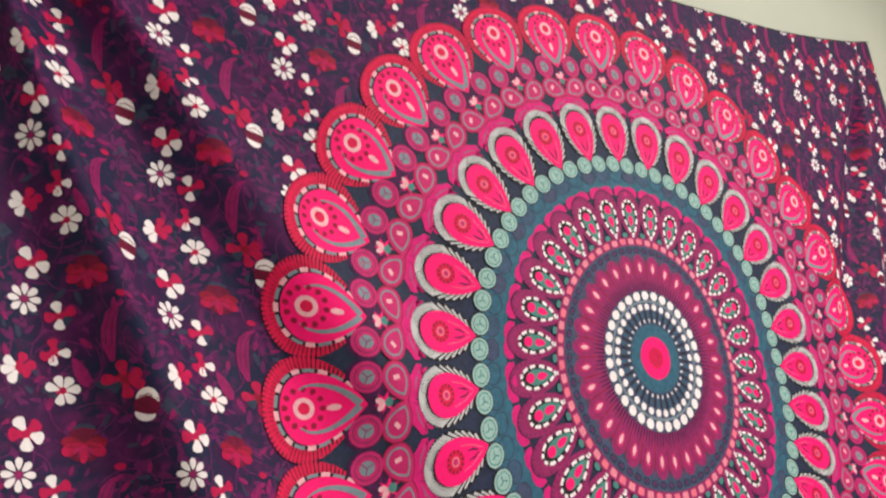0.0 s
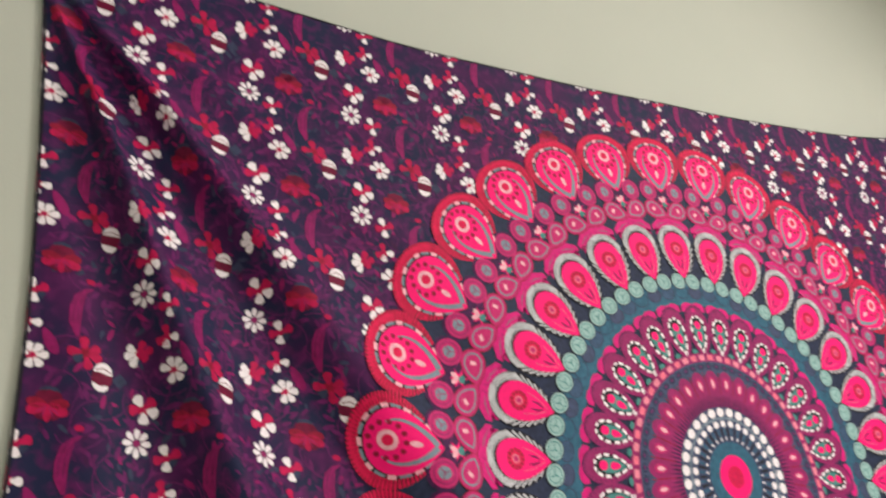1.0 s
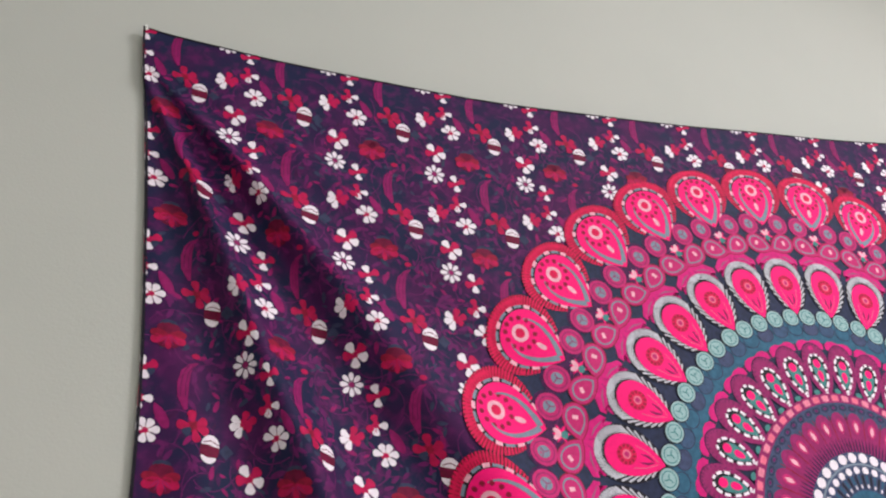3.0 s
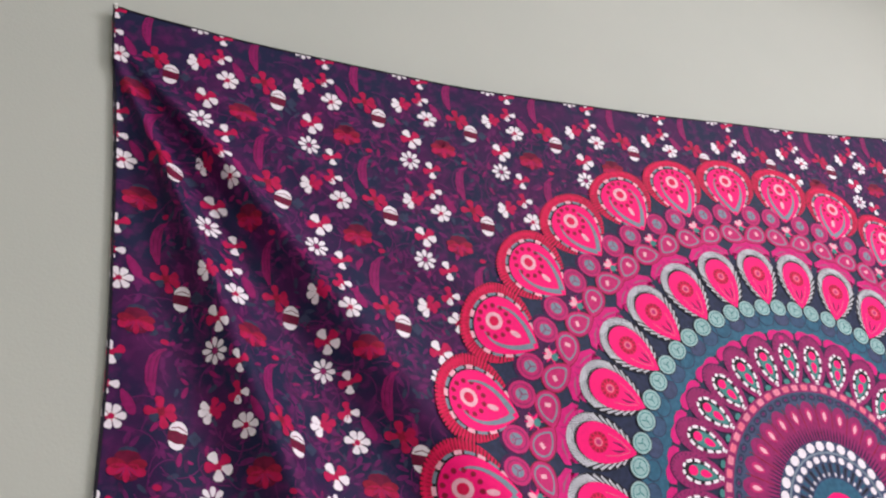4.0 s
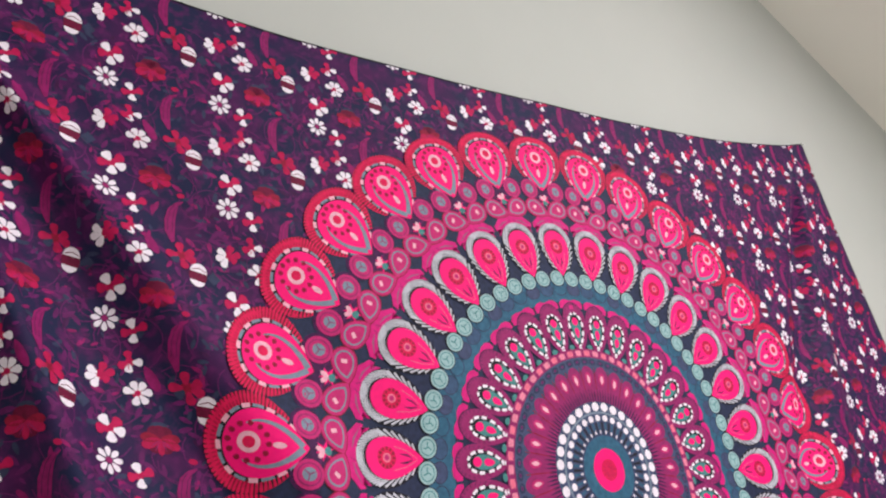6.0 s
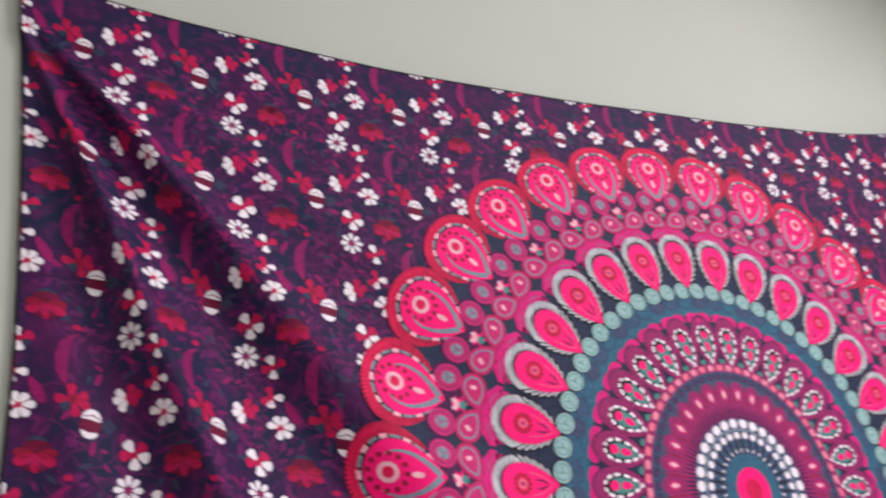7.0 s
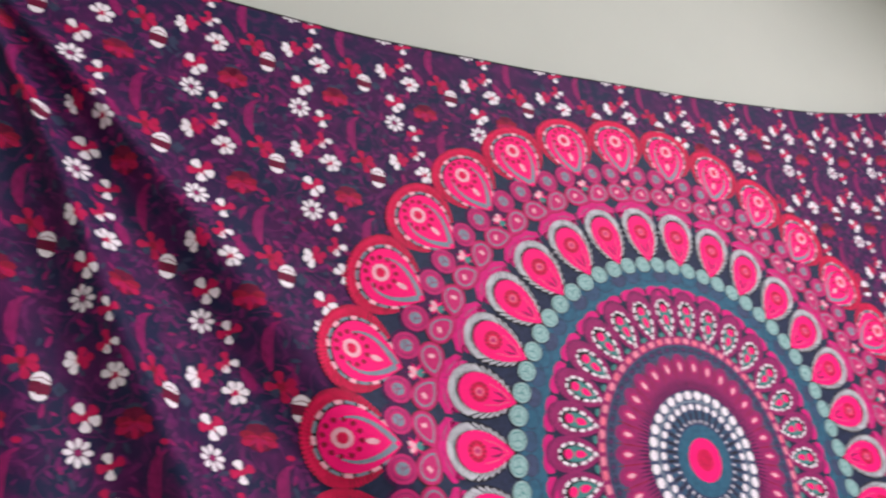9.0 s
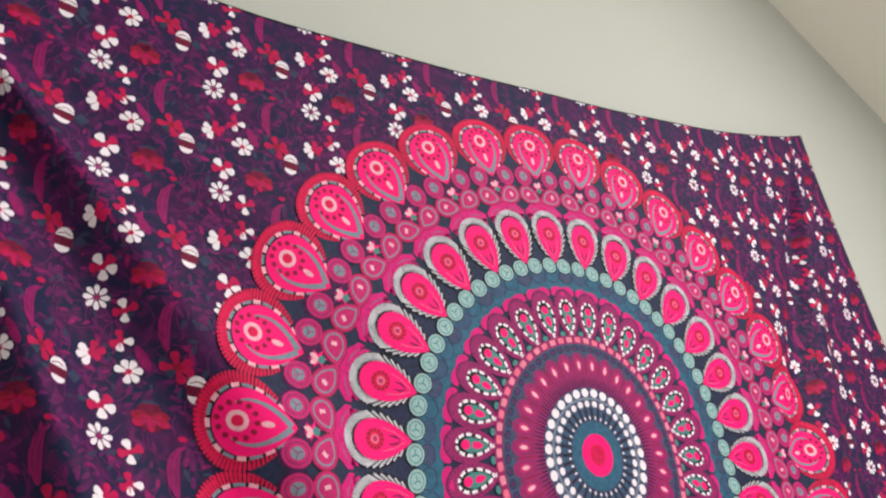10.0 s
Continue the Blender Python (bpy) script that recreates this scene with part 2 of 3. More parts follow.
# cloth drawn sideways into the folds: angle, width, near the pin, farther down
GATHER = ((2, 5, -0.0001, 0.0030), (7, 5, 0.0031, 0.0092), (12, 5, 0.0077, 0.0036), (17, 5, 0.0080, 0.0115), (22, 5, -0.0057, -0.0102), (27, 5, 0.0133, -0.0038), (32, 5, 0.0022, -0.0016), (37, 5, -0.0096, -0.0077), (43, 6, 0.0040, 0.0042), (50, 8, 0.0011, 0.0009), (60, 12, -0.0007, 0.0089), (75, 14, 0.0093, 0.0033))


def stretch(table, u, v):
    return sum(c * u ** i * v ** j for i, row in enumerate(table) for j, c in enumerate(row))


def drape(u, v):
    """Where a point of the flat cloth hangs: pinned at both top corners, sagging between, with folds fanning out below the pins."""
    u, v = np.asarray(u, float), np.asarray(v, float)
    r = np.hypot(u, v)
    x = u - 0.02 * bell(u, 0.3, 0.28) * bell(v, 0, 0.3) + stretch(STRETCH_X, u, v)
    z = v + 0.0861 * np.abs(u / 1.035) ** 3.444 * smooth(0.58, 0.74, r) + 0.03 * bell(r, 0, 0.3) + stretch(STRETCH_Z, u, v)
    left, mid, low = bell(u, -0.6, 0.22), bell(u, 0.45, 0.22), bell(v, 0, 0.16)
    x = x + 0.0139 * u * bell(v, 0, 0.2) + 0.0141 * u * bell(v, -0.25, 0.2) + 0.0288 * left * low + -0.0299 * mid * low + 0.0043 * left * bell(v, -0.3, 0.2)
    z = z + 0.0066 * left * low + -0.0030 * mid * low + 0.0084 * bell(u, -0.75, 0.2) * bell(v, 0.2, 0.2)
    x = x + 0.0053 * smooth(-0.80, -1.04, u) * smooth(0.80, 0.25, v)
    # folds from the left pin
    dx, dz = x + 1.04, 0.83 - z
    s = np.hypot(dx, dz)
    a = np.degrees(np.arctan2(dx, np.maximum(dz, 1e-4)))
    near, farther = smooth(0.0, 0.3, s) * smooth(0.75, 0.35, s), smooth(0.35, 0.75, s) * smooth(1.7, 1.1, s)
    gather = sum((n * near + f * farther) * bell(a, g, w) for g, w, n, f in GATHER)
    x, z = x + gather * dz / np.maximum(s, 1e-3), z + gather * dx / np.maximum(s, 1e-3)
    short = smooth(0.03, 0.35, s) * smooth(1.230, 0.941, s)
    far = smooth(0.0, 0.3, s) * smooth(1.600, 0.900, s)
    out = short * sum(k * bell(a, g, w) for g, w, k in SHORT_FOLDS) + far * (1 + 0.75 * smooth(0.45, 0.9, s)) * sum(k * bell(a, g, w) for g, w, k in LONG_FOLDS)
    # groove from the right pin
    bx, bz = 1.035 - x, 0.826 - z
    sb = np.hypot(bx, bz)
    b = np.degrees(np.arctan2(bx, np.maximum(bz, 1e-4)))
    out = out + smooth(0.03, 0.3, sb) * smooth(1.25, 0.7, sb) * sum(k * bell(b, g, w) for g, w, k in RIGHT_FOLDS)
    # soft billow, and the creases left by folding
    out = out + 0.004 * np.sin(u * 5.1 + 0.8) * np.sin(v * 4.3 + 0.4) + 0.0010 * np.sin(u * 17 + v * 9)
    out = out - 0.0006 * (bell(u, 0.0, 0.008) + bell(v, 0.0, 0.008) + bell(u, 0.52, 0.008) + bell(u, -0.52, 0.008))
    out = out + -0.0227 * smooth(-0.90, -1.037, u) * (0.45 + 0.55 * smooth(0.76, 0.5, v))
    return np.stack([x, 0.020 - 0.5 * ((out + 0.020) + np.sqrt((out + 0.020) ** 2 + 0.00002)), MID_Z + z], -1)


def on_cloth(u, v, lift):
    """The draped place, lifted off the cloth along its normal."""
    u, v = np.clip(u, U0, U1), np.clip(v, V0, V1)
    p = drape(u, v)
    e = 1e-3
    n = np.cross(drape(u + e, v) - p, drape(u, v + e) - p)
    n /= np.linalg.norm(n, axis=-1, keepdims=True)
    return p + n * np.asarray(lift)[..., None]


tapestry = tagged(new("tapestry"), "purple and navy cotton tapestry, pink mandala, pinned to the wall", "tapestry")


def cloth_sheet():
    nu, nv = 400, 290
    uu, vv = np.meshgrid(np.linspace(U0, U1, nu), np.linspace(V0, V1, nv))
    front = on_cloth(uu.ravel(), vv.ravel(), np.zeros(nu * nv))
    back = on_cloth(uu.ravel(), vv.ravel(), np.full(nu * nv, -0.0012))
    i = np.arange(nu * nv).reshape(nv, nu)
    q = np.stack([i[:-1, :-1], i[:-1, 1:], i[1:, 1:], i[1:, :-1]], -1).reshape(-1, 4)
    rim = np.concatenate([i[0, :], i[1:, -1], i[-1, -2::-1], i[-2:0:-1, 0]])
    nxt = np.roll(rim, -1)
    k = nu * nv
    side = np.stack([nxt, rim, rim + k, nxt + k], -1)
    mesh = bpy.data.meshes.new("cloth")
    mesh.from_pydata(np.concatenate([front, back]).tolist(), [], np.concatenate([q, q[:, ::-1] + k, side]).tolist())
    mesh.polygons.foreach_set("use_smooth", np.ones(len(mesh.polygons), bool))
    mesh.materials.append(ground_cloth())
    return mesh


child("cloth", cloth_sheet(), tapestry, "navy and wine printed ground cloth")


class Print:
    """Flat printed shapes, gathered in the plane of the cloth, then laid on it layer by layer."""

    def __init__(self):
        self.uv, self.lift, self.faces, self.inks = [], [], [], []
        self.names = []

    def add(self, pts, faces, layer, ink):
        base = len(self.uv)
        self.uv += [tuple(p) for p in pts]
        self.lift += [0.0004 + 0.00017 * layer + (0.0006 if layer > 4 else 0)] * len(pts)
        if ink not in self.names:
            self.names.append(ink)
        k = self.names.index(ink)
        self.faces += [tuple(base + i for i in f) for f in faces]
        self.inks += [k] * len(faces)

    def blob(self, outline, layer, ink, rings=2):
        """A filled outline, in rings round its middle."""
        o = np.array(outline, float)
        c, n = o.mean(0), len(outline)
        pts = [c]
        for k in range(1, rings + 1):
            pts += list(c + (o - c) * k / rings)
        faces = [(0, 1 + i, 1 + (i + 1) % n) for i in range(n)]
        for k in range(rings - 1):
            a, b = 1 + k * n, 1 + (k + 1) * n
            faces += [(a + i, b + i, b + (i + 1) % n, a + (i + 1) % n) for i in range(n)]
        self.add(pts, faces, layer, ink)

    def band(self, outer, inner, layer, ink):
        n = len(outer)
        self.add(list(outer) + list(inner), [(i, (i + 1) % n, n + (i + 1) % n, n + i) for i in range(n)], layer, ink)

    def stroke(self, path, widths, layer, ink):
        p = np.array(path, float)
        d = np.gradient(p, axis=0)
        d /= np.linalg.norm(d, axis=1, keepdims=True) + 1e-9
        w = np.broadcast_to(widths, len(p))
        side = np.stack([-d[:, 1], d[:, 0]], 1) * (w[:, None] / 2)
        n, m = len(p), 1 + int(w.max() / 0.004)
        pts = [q for k in range(m + 1) for q in p + side * (2 * k / m - 1)]
        self.add(pts, [(k * n + i, k * n + i + 1, (k + 1) * n + i + 1, (k + 1) * n + i) for k in range(m) for i in range(n - 1)], layer, ink)

    def lay(self, name, label="", kind=""):
        uv = np.array(self.uv)
        pts = on_cloth(uv[:, 0], uv[:, 1], np.array(self.lift))
        mesh = bpy.data.meshes.new(name)
        mesh.from_pydata(pts.tolist(), [], self.faces)
        for ink in self.names:
            mesh.materials.append(INK[ink])
        mesh.polygons.foreach_set("material_index", np.array(self.inks, np.int32))
        mesh.polygons.foreach_set("use_smooth", np.ones(len(mesh.polygons), bool))
        ob = child(name, mesh, tapestry, label)
        if kind:
            ob["kind"] = kind
        return ob


def ellipse(a, b, n=14):
    return [(a * math.cos(t), b * math.sin(t)) for t in np.arange(n) * 2 * math.pi / n]


def tear(length, half, n=28, sharp=1.0):
    """A drop: its tip at 0, its round end at length along the first axis."""
    t = np.arange(n) * 2 * math.pi / n
    w = np.sin(t) * np.abs(np.sin(t / 2)) ** sharp
    return list(zip(length * (1 - np.cos(t)) / 2, half * w / np.abs(w).max()))


def at(shape, theta, r, turn=0.0, side=0.0):
    """A shape placed on the mandala: its first axis points outwards at theta degrees, from radius r."""
    c, s = math.cos(radians(turn)), math.sin(radians(turn))
    ct, st = math.cos(radians(theta)), math.sin(radians(theta))
    out = []
    for x, y in shape:
        x, y = c * x - s * y + r, s * x + c * y + side
        out.append((x * ct - y * st, x * st + y * ct))
    return out


def put(shape, u, v, turn=0.0, scale=1.0):
    c, s = math.cos(radians(turn)) * scale, math.sin(radians(turn)) * scale
    return [(u + c * x - s * y, v + s * x + c * y) for x, y in shape]


def circle(r, n=128):
    return [(r * math.cos(t), r * math.sin(t)) for t in np.arange(n) * 2 * math.pi / n]


STEP = 360 / 32
rng = random.Random(7)


# -- the field of flowers --
def flower8(p, u, v, s=1.0):
    for k in range(8):
        p.blob(put(tear(0.0125, 0.0036, 10, 0.7), u + 0.0042 * s * math.cos(k * math.pi / 4), v + 0.0042 * s * math.sin(k * math.pi / 4), k * 45, s), 2, "white")
    p.blob(put(ellipse(0.004, 0.004, 8), u, v, 0, s), 2, "maroon")


def wedge(length, half):
    """A blunt petal, narrow at the heart and broad at its rounded end."""
    return [(length * a, half * w) for a, w in ((0, -0.3), (0.35, -0.68), (0.65, -1.0), (0.88, -0.88), (1.02, -0.4), (1.02, 0.4), (0.88, 0.88), (0.65, 1.0), (0.35, 0.68), (0, 0.3))]


def flower5(p, u, v, petals, size, heart="crimson"):
    """Blunt petals round a small heart: each an angle, an ink and a length."""
    p.blob(put(ellipse(size * 0.46, size * 0.42, 10), u, v), 2, heart)
    for g, ink, long in petals:
        a = radians(g)
        p.blob(put(wedge(size * 0.80 * long, size * (0.40 if len(petals) < 6 else 0.32)), u + size * 0.24 * math.cos(a), v + size * 0.24 * math.sin(a), g), 3, ink)


def bud(p, u, v):
    p.blob(put(ellipse(0.0115, 0.0165, 16), u, v, -8), 2, "garnet", 4)
    cap = [(0.011 * math.cos(t), 0.004 + 0.0125 * math.sin(t)) for t in np.linspace(0, math.pi, 10)]
    p.blob(put(cap, u, v, -8), 3, "white", 3)
    p.stroke(put([(-0.009, 0.006), (0, 0.010), (0.010, 0.0065)], u, v, -8), 0.0012, 4, "garnet")
    low = [(0.0095 * math.cos(t), -0.0085 + 0.0085 * math.sin(t)) for t in np.linspace(math.pi, 2 * math.pi, 8)]
    p.blob(put(low, u, v, -8), 3, "white")
    p.blob(put([(0, 0.009), (0.009, 0), (0, -0.009), (-0.009, 0)], u + 0.020, v - 0.001), 1, "dusk")


def big_flower(p, u, v):
    """A soft crimson flower: a dim fan above, two bright lobes and a hanging drop."""
    for g, ink, s in ((128, "garnet", 0.85), (52, "garnet", 0.85), (90, "garnet", 0.8), (238, "garnet", 0.9), (302, "garnet", 0.9)):
        p.blob(put(tear(0.020 * s, 0.0085 * s, 12, 0.5), u, v + 0.003, g), 2, ink, 4)
    for g, ink, s in ((174, "wine", 0.95), (6, "wine", 0.95), (205, "cherry", 1.0), (335, "cherry", 1.0), (270, "cherry", 0.85)):
        p.blob(put(tear(0.0220 * s, 0.0058 * s if g != 270 else 0.0036, 12, 0.5), u, v + 0.003, g), 3, ink, 4)
    for g in (222, 246, 294, 318):
        p.stroke(put([(0.003, 0), (0.009, 0), (0.015, 0)], u, v + 0.003, g), (0.0006, 0.0012, 0.0005), 4, "maroon")
    p.blob(put(ellipse(0.010, 0.005, 10), u, v + 0.018), 1, "dusk")


def crescent(p, u, v):
    """A pod that hangs from a hooked tip, with a bead over it."""
    path = np.array([(0.014, 0.002), (0.006, -0.003), (0.000, -0.012), (-0.003, -0.026), (-0.003, -0.042), (0.001, -0.058)]) + (u, v)
    wide = np.array([0.0012, 0.006, 0.0115, 0.0135, 0.0125, 0.004])
    p.stroke(path, wide, 1, "magenta")
    for d in (-0.0026, 0.0030):
        p.stroke(path[1:5] + (d, 0), 0.0007, 2, "plum")
    p.blob(put(ellipse(0.0052, 0.0036, 8), u + 0.011, v + 0.010), 2, "crimson")


def leaf(p, u, v, turn, size, ink, layer=1):
    p.blob(put(tear(size, size * 0.19, 12, 0.4), u, v, turn), layer, ink, 3 if size > 0.02 else 1)


def sprig(p, u, v):
    """Dim berries, leaves and tendrils between the flowers."""
    for k in range(30):
        x, y = u + rng.uniform(-0.036, 0.034), v + rng.uniform(-0.05, 0.05)
        leaf(p, x, y, rng.uniform(0, 360), rng.uniform(0.008, 0.017), rng.choice(("purple", "purple", "magenta", "plum", "purple", "dusk", "purple")), 0)
    for k in range(5):
        g, x, y = rng.uniform(0, 360), u + rng.uniform(-0.04, 0.04), v + rng.uniform(-0.05, 0.05)
        t = np.linspace(0, 1, 7)
        p.stroke([(x + 0.05 * q * math.cos(radians(g + 70 * q)), y + 0.05 * q * math.sin(radians(g + 70 * q))) for q in t], 0.0013, 0, "purple")


# motifs of one repeat: how, place from its eight-petalled flower
W, R, C, D = "white", "scarlet", "cherry", "dusk"
CROWN = ((125, W, 1.05), (45, R, 1.0), (-15, W, 1.0), (-88, W, 1.0), (188, R, 1.0))
SMALL = ((112, W, 1.05), (28, R, 1.05), (192, R, 1.05), (268, W, 0.95), (-35, D, 0.7))
FAN = ((150, W, 1.0), (196, W, 1.1), (243, W, 1.1), (72, R, 1.0), (18, R, 1.1), (-32, R, 0.7))
DART = ((105, R, 1.1), (0, W, 1.15), (262, W, 1.0), (205, R, 1.15), (235, R, 0.8))
FULL = ((8, W, 1.1), (60, W, 1.0), (112, W, 1.0), (166, W, 1.1), (258, W, 0.95), (312, W, 1.0))
CROSS = ((100, C, 1.05), (28, C, 0.95), (-18, C, 1.05), (-75, C, 1.05), (178, C, 1.1), (222, D, 0.8))
REPEAT = (
    ("flower", lambda p, u, v: flower8(p, u, v, 0.97), 0, 0),
    ("flower", lambda p, u, v: flower5(p, u, v, CROWN, 0.0158), 0.006, 0.038),
    ("flower", lambda p, u, v: flower5(p, u, v, SMALL, 0.0138), 0.034, -0.014),
    ("flower", lambda p, u, v: flower5(p, u, v, DART, 0.0122), 0.030, -0.051),
    ("flower", lambda p, u, v: flower5(p, u, v, FAN, 0.0150), -0.003, -0.069),
    ("flower", lambda p, u, v: flower5(p, u, v, FULL, 0.0142), 0.038, -0.088),
    ("flower", lambda p, u, v: flower5(p, u, v, CROSS, 0.0172, "wine"), 0.091, -0.078),
    ("bud", bud, 0.111, -0.102),
    ("large_flower", big_flower, 0.0585, 0.027),
)
FLOWER_LABEL = {"flower": "", "bud": "white striped egg-shaped bud", "large_flower": "soft crimson many-petalled flower"}
rest, sprigs = Print(), Print()
made = 0
for col in range(-1, 14):
    for row in range(-1, 9):
        u, v = -0.9110 + 0.1542 * col, 0.5946 - 0.1692 * row
        for du, dv in ((0.080, -0.002),):
            if U0 < u + du < U1 - 0.01 and V0 + 0.03 < v + dv < V1 + 0.02 and math.hypot(u + du, v + dv) > 0.66:
                crescent(sprigs, u + du, v + dv)
        for du, dv in ((0.125, -0.045), (0.03, -0.045), (0.085, 0.05), (0.02, 0.075), (0.125, 0.02)):
            if U0 + 0.04 < u + du < U1 - 0.04 and V0 + 0.05 < v + dv < V1 - 0.05 and math.hypot(u + du, v + dv) > 0.62:
                sprig(sprigs, u + du, v + dv)
        for du, dv, g in ((0.046, -0.055, -62),):
            if U0 < u + du < U1 and V0 < v + dv < V1 and math.hypot(u + du, v + dv) > 0.65:
                leaf(sprigs, u + du, v + dv, g, 0.033, "magenta", 1)
        for name, draw, du, dv in REPEAT:
            x, y = u + du, v + dv
            if not (U0 - 0.008 < x < U1 + 0.008 and V0 - 0.004 < y < V1 + 0.012) or math.hypot(x, y) < 0.645:
                continue
            if made < 300 and y > 0.05 and x < 0.75:
                p = Print()
                draw(p, x, y)
                p.lay(name, FLOWER_LABEL[name])
                made += 1
            else:
                draw(rest, x, y)
rest.lay("flower_print", "white and red printed flowers", "stuff")
sprigs.lay("foliage", "dim purple leaves, tendrils and magenta crescents", "stuff")

# hem: a dark turned edge
p = Print()
for path in ([(u, V1 - 0.002) for u in np.linspace(U0, U1, 300)], [(U0 + 0.002, v) for v in np.linspace(V0, V1, 220)],
             [(U1 - 0.002, v) for v in np.linspace(V0, V1, 220)], [(u, V0 + 0.002) for u in np.linspace(U0, U1, 300)]):
    p.stroke(path, 0.003, 4, "black")
p.lay("hem", "dark stitched hem")

# -- the mandala, from outside in --
p = Print()
p.blob(circle(0.60, 160), 4, "navy", 44)
p.lay("mandala_ground", "dark navy ground of the mandala")


def outer_petal(theta):
    p = Print()
    p.blob(at(tear(0.118, 0.0615, 36, 0.5), theta, 0.546), 5, "red", 9)
    rim = np.array(tear(0.118, 0.0615, 72, 0.5))
    inn = np.array(tear(0.094, 0.043, 72, 0.8)) + (0.012, 0)
    for i in range(5, 68):
        side = min(i, 72 - i)
        reach = 0.45 if side > 24 else 0.97
        a, b = rim[i], inn[i]
        w = 0.0011 if side > 24 else 0.0017 if side > 14 else 0.0026
        p.stroke(at([b, b + (a - b) * reach * 0.5 + 0.0003, b + (a - b) * reach], theta, 0.546), (w, w, w * 0.5), 6, "wine" if side > 18 else "black")
        if side > 16:
            p.stroke(at([a, a + (b - a) * 0.18, a + (b - a) * 0.34], theta, 0.546), (0.0024, 0.0014, 0.0004), 6, "black")
    p.blob(at(tear(0.110, 0.0470, 36, 0.8), theta, 0.5405), 6, "black", 8)
    ring = np.array(tear(0.1074, 0.0448, 96, 0.8))
    for k in range(16):
        i = 14 + k * 4.5
        seg = [ring[int(round(i + d)) % 96] for d in (-1.8, 0, 1.8)]
        p.stroke(at(seg, theta, 0.5415), 0.0054 if k % 2 else 0.0040, 7, "pale_pink" if k % 2 else "grey")
    p.blob(at(tear(0.1025, 0.0418, 36, 0.8), theta, 0.542), 8, "hot_pink", 9)
    vee = np.array(tear(0.082, 0.0275, 60, 0.8))
    for part_ in (vee[2:24], vee[-23:-1]):
        w = np.interp(np.arange(len(part_)), [0, 6, len(part_) - 1], [0.009, 0.0075, 0.0016])
        w = w if part_ is not vee[-23:-1] else w[::-1]
        if part_[0][0] > part_[-1][0]:
            w = w[::-1]
        p.stroke(at(part_, theta, 0.550), w, 10, "grey")
    for k in range(12):
        p.blob(at(put(tear(0.0072, 0.0034, 8, 0.3), 0.0188 * math.cos(k * math.pi / 6), 0.0188 * math.sin(k * math.pi / 6), k * 30), theta, 0.6165), 10, "wine")
    p.band(at(ellipse(0.0128, 0.0128, 20), theta, 0.6165), at(ellipse(0.0072, 0.0072, 20), theta, 0.6165), 10, "pale_pink")
    p.blob(at(ellipse(0.0072, 0.0072, 12), theta, 0.6165), 10, "red")
    p.blob(at(ellipse(0.0088, 0.0040, 10), theta, 0.581), 10, "pale_pink")
    p.lay("petal", "hot pink drop-shaped petal with a scalloped red border")


def rosette(theta, r, size):
    p = Print()
    p.blob(at(ellipse(size * 1.16, size * 1.1, 14), theta, r + 0.002), 6, "plum")
    p.blob(at(ellipse(size, size * 0.92, 18), theta, r), 9, "rose", 2)
    p.band(at(ellipse(size * 0.80, size * 0.72, 18), theta, r), at(ellipse(size * 0.70, size * 0.62, 18), theta, r), 10, "maroon")
    p.blob(at(ellipse(size * 0.47, size * 0.42, 12), theta, r), 10, "grey")
    for g in (75, 200, 320):
        p.stroke(at(put([(0, 0), (size * 0.25, 0), (size * 0.4, 0)], 0, 0, g), theta, r), 0.0013, 11, "maroon")
    p.lay("rosette", "rose disc with a grey three-part heart")


def twin_drop(theta, side):
    """One of two drops that lean apart from a shared tip."""
    p = Print()
    shape = tear(0.052, 0.0190, 20, 0.6)
    place = lambda q: at(q, theta, 0.490, side * 65)
    p.blob(place(put(shape, -0.002, 0, 0, 1.07)), 7, "wine", 2)
    p.blob(place(shape), 8, "rose", 2)
    p.band(place(put(shape, 0.007, 0, 0, 0.78)), place(put(shape, 0.0105, 0, 0, 0.66)), 9, "grey")
    p.blob(place(put([(0.0045, 0.001), (0.001, 0.0045), (-0.0045, -0.001), (-0.001, -0.0045)], 0.032, 0, 30, 1.15)), 9, "pale_pink")
    p.lay("drop", "rose drop with a grey outline")


def lily(theta):
    """Two jagged leaves that spread behind an inner petal's head."""
    p = Print()
    for s in (-1, 1):
        shape = [(0.014, 0.0), (0.018, 0.012), (0.012, 0.026), (0.002, 0.035), (-0.006, 0.0437), (-0.016, 0.0425), (-0.013, 0.0375), (-0.026, 0.0380), (-0.022, 0.032), (-0.034, 0.032), (-0.028, 0.024), (-0.036, 0.014), (-0.030, 0.0)]
        p.blob(at([(x, y * s) for x, y in shape], theta, 0.474), 6, "bright_magenta", 3)
        p.stroke(at([(0.002, 0.010 * s), (-0.001, 0.022 * s), (-0.010, 0.036 * s)], theta, 0.474), (0.001, 0.0034, 0.001), 7, "mauve")
        p.stroke(at([(0.006, 0.004 * s), (-0.004, 0.008 * s), (-0.014, 0.010 * s)], theta, 0.474), (0.001, 0.0016, 0.0008), 7, "maroon")
    p.lay("lily", "magenta two-leaved lily with jagged edges")


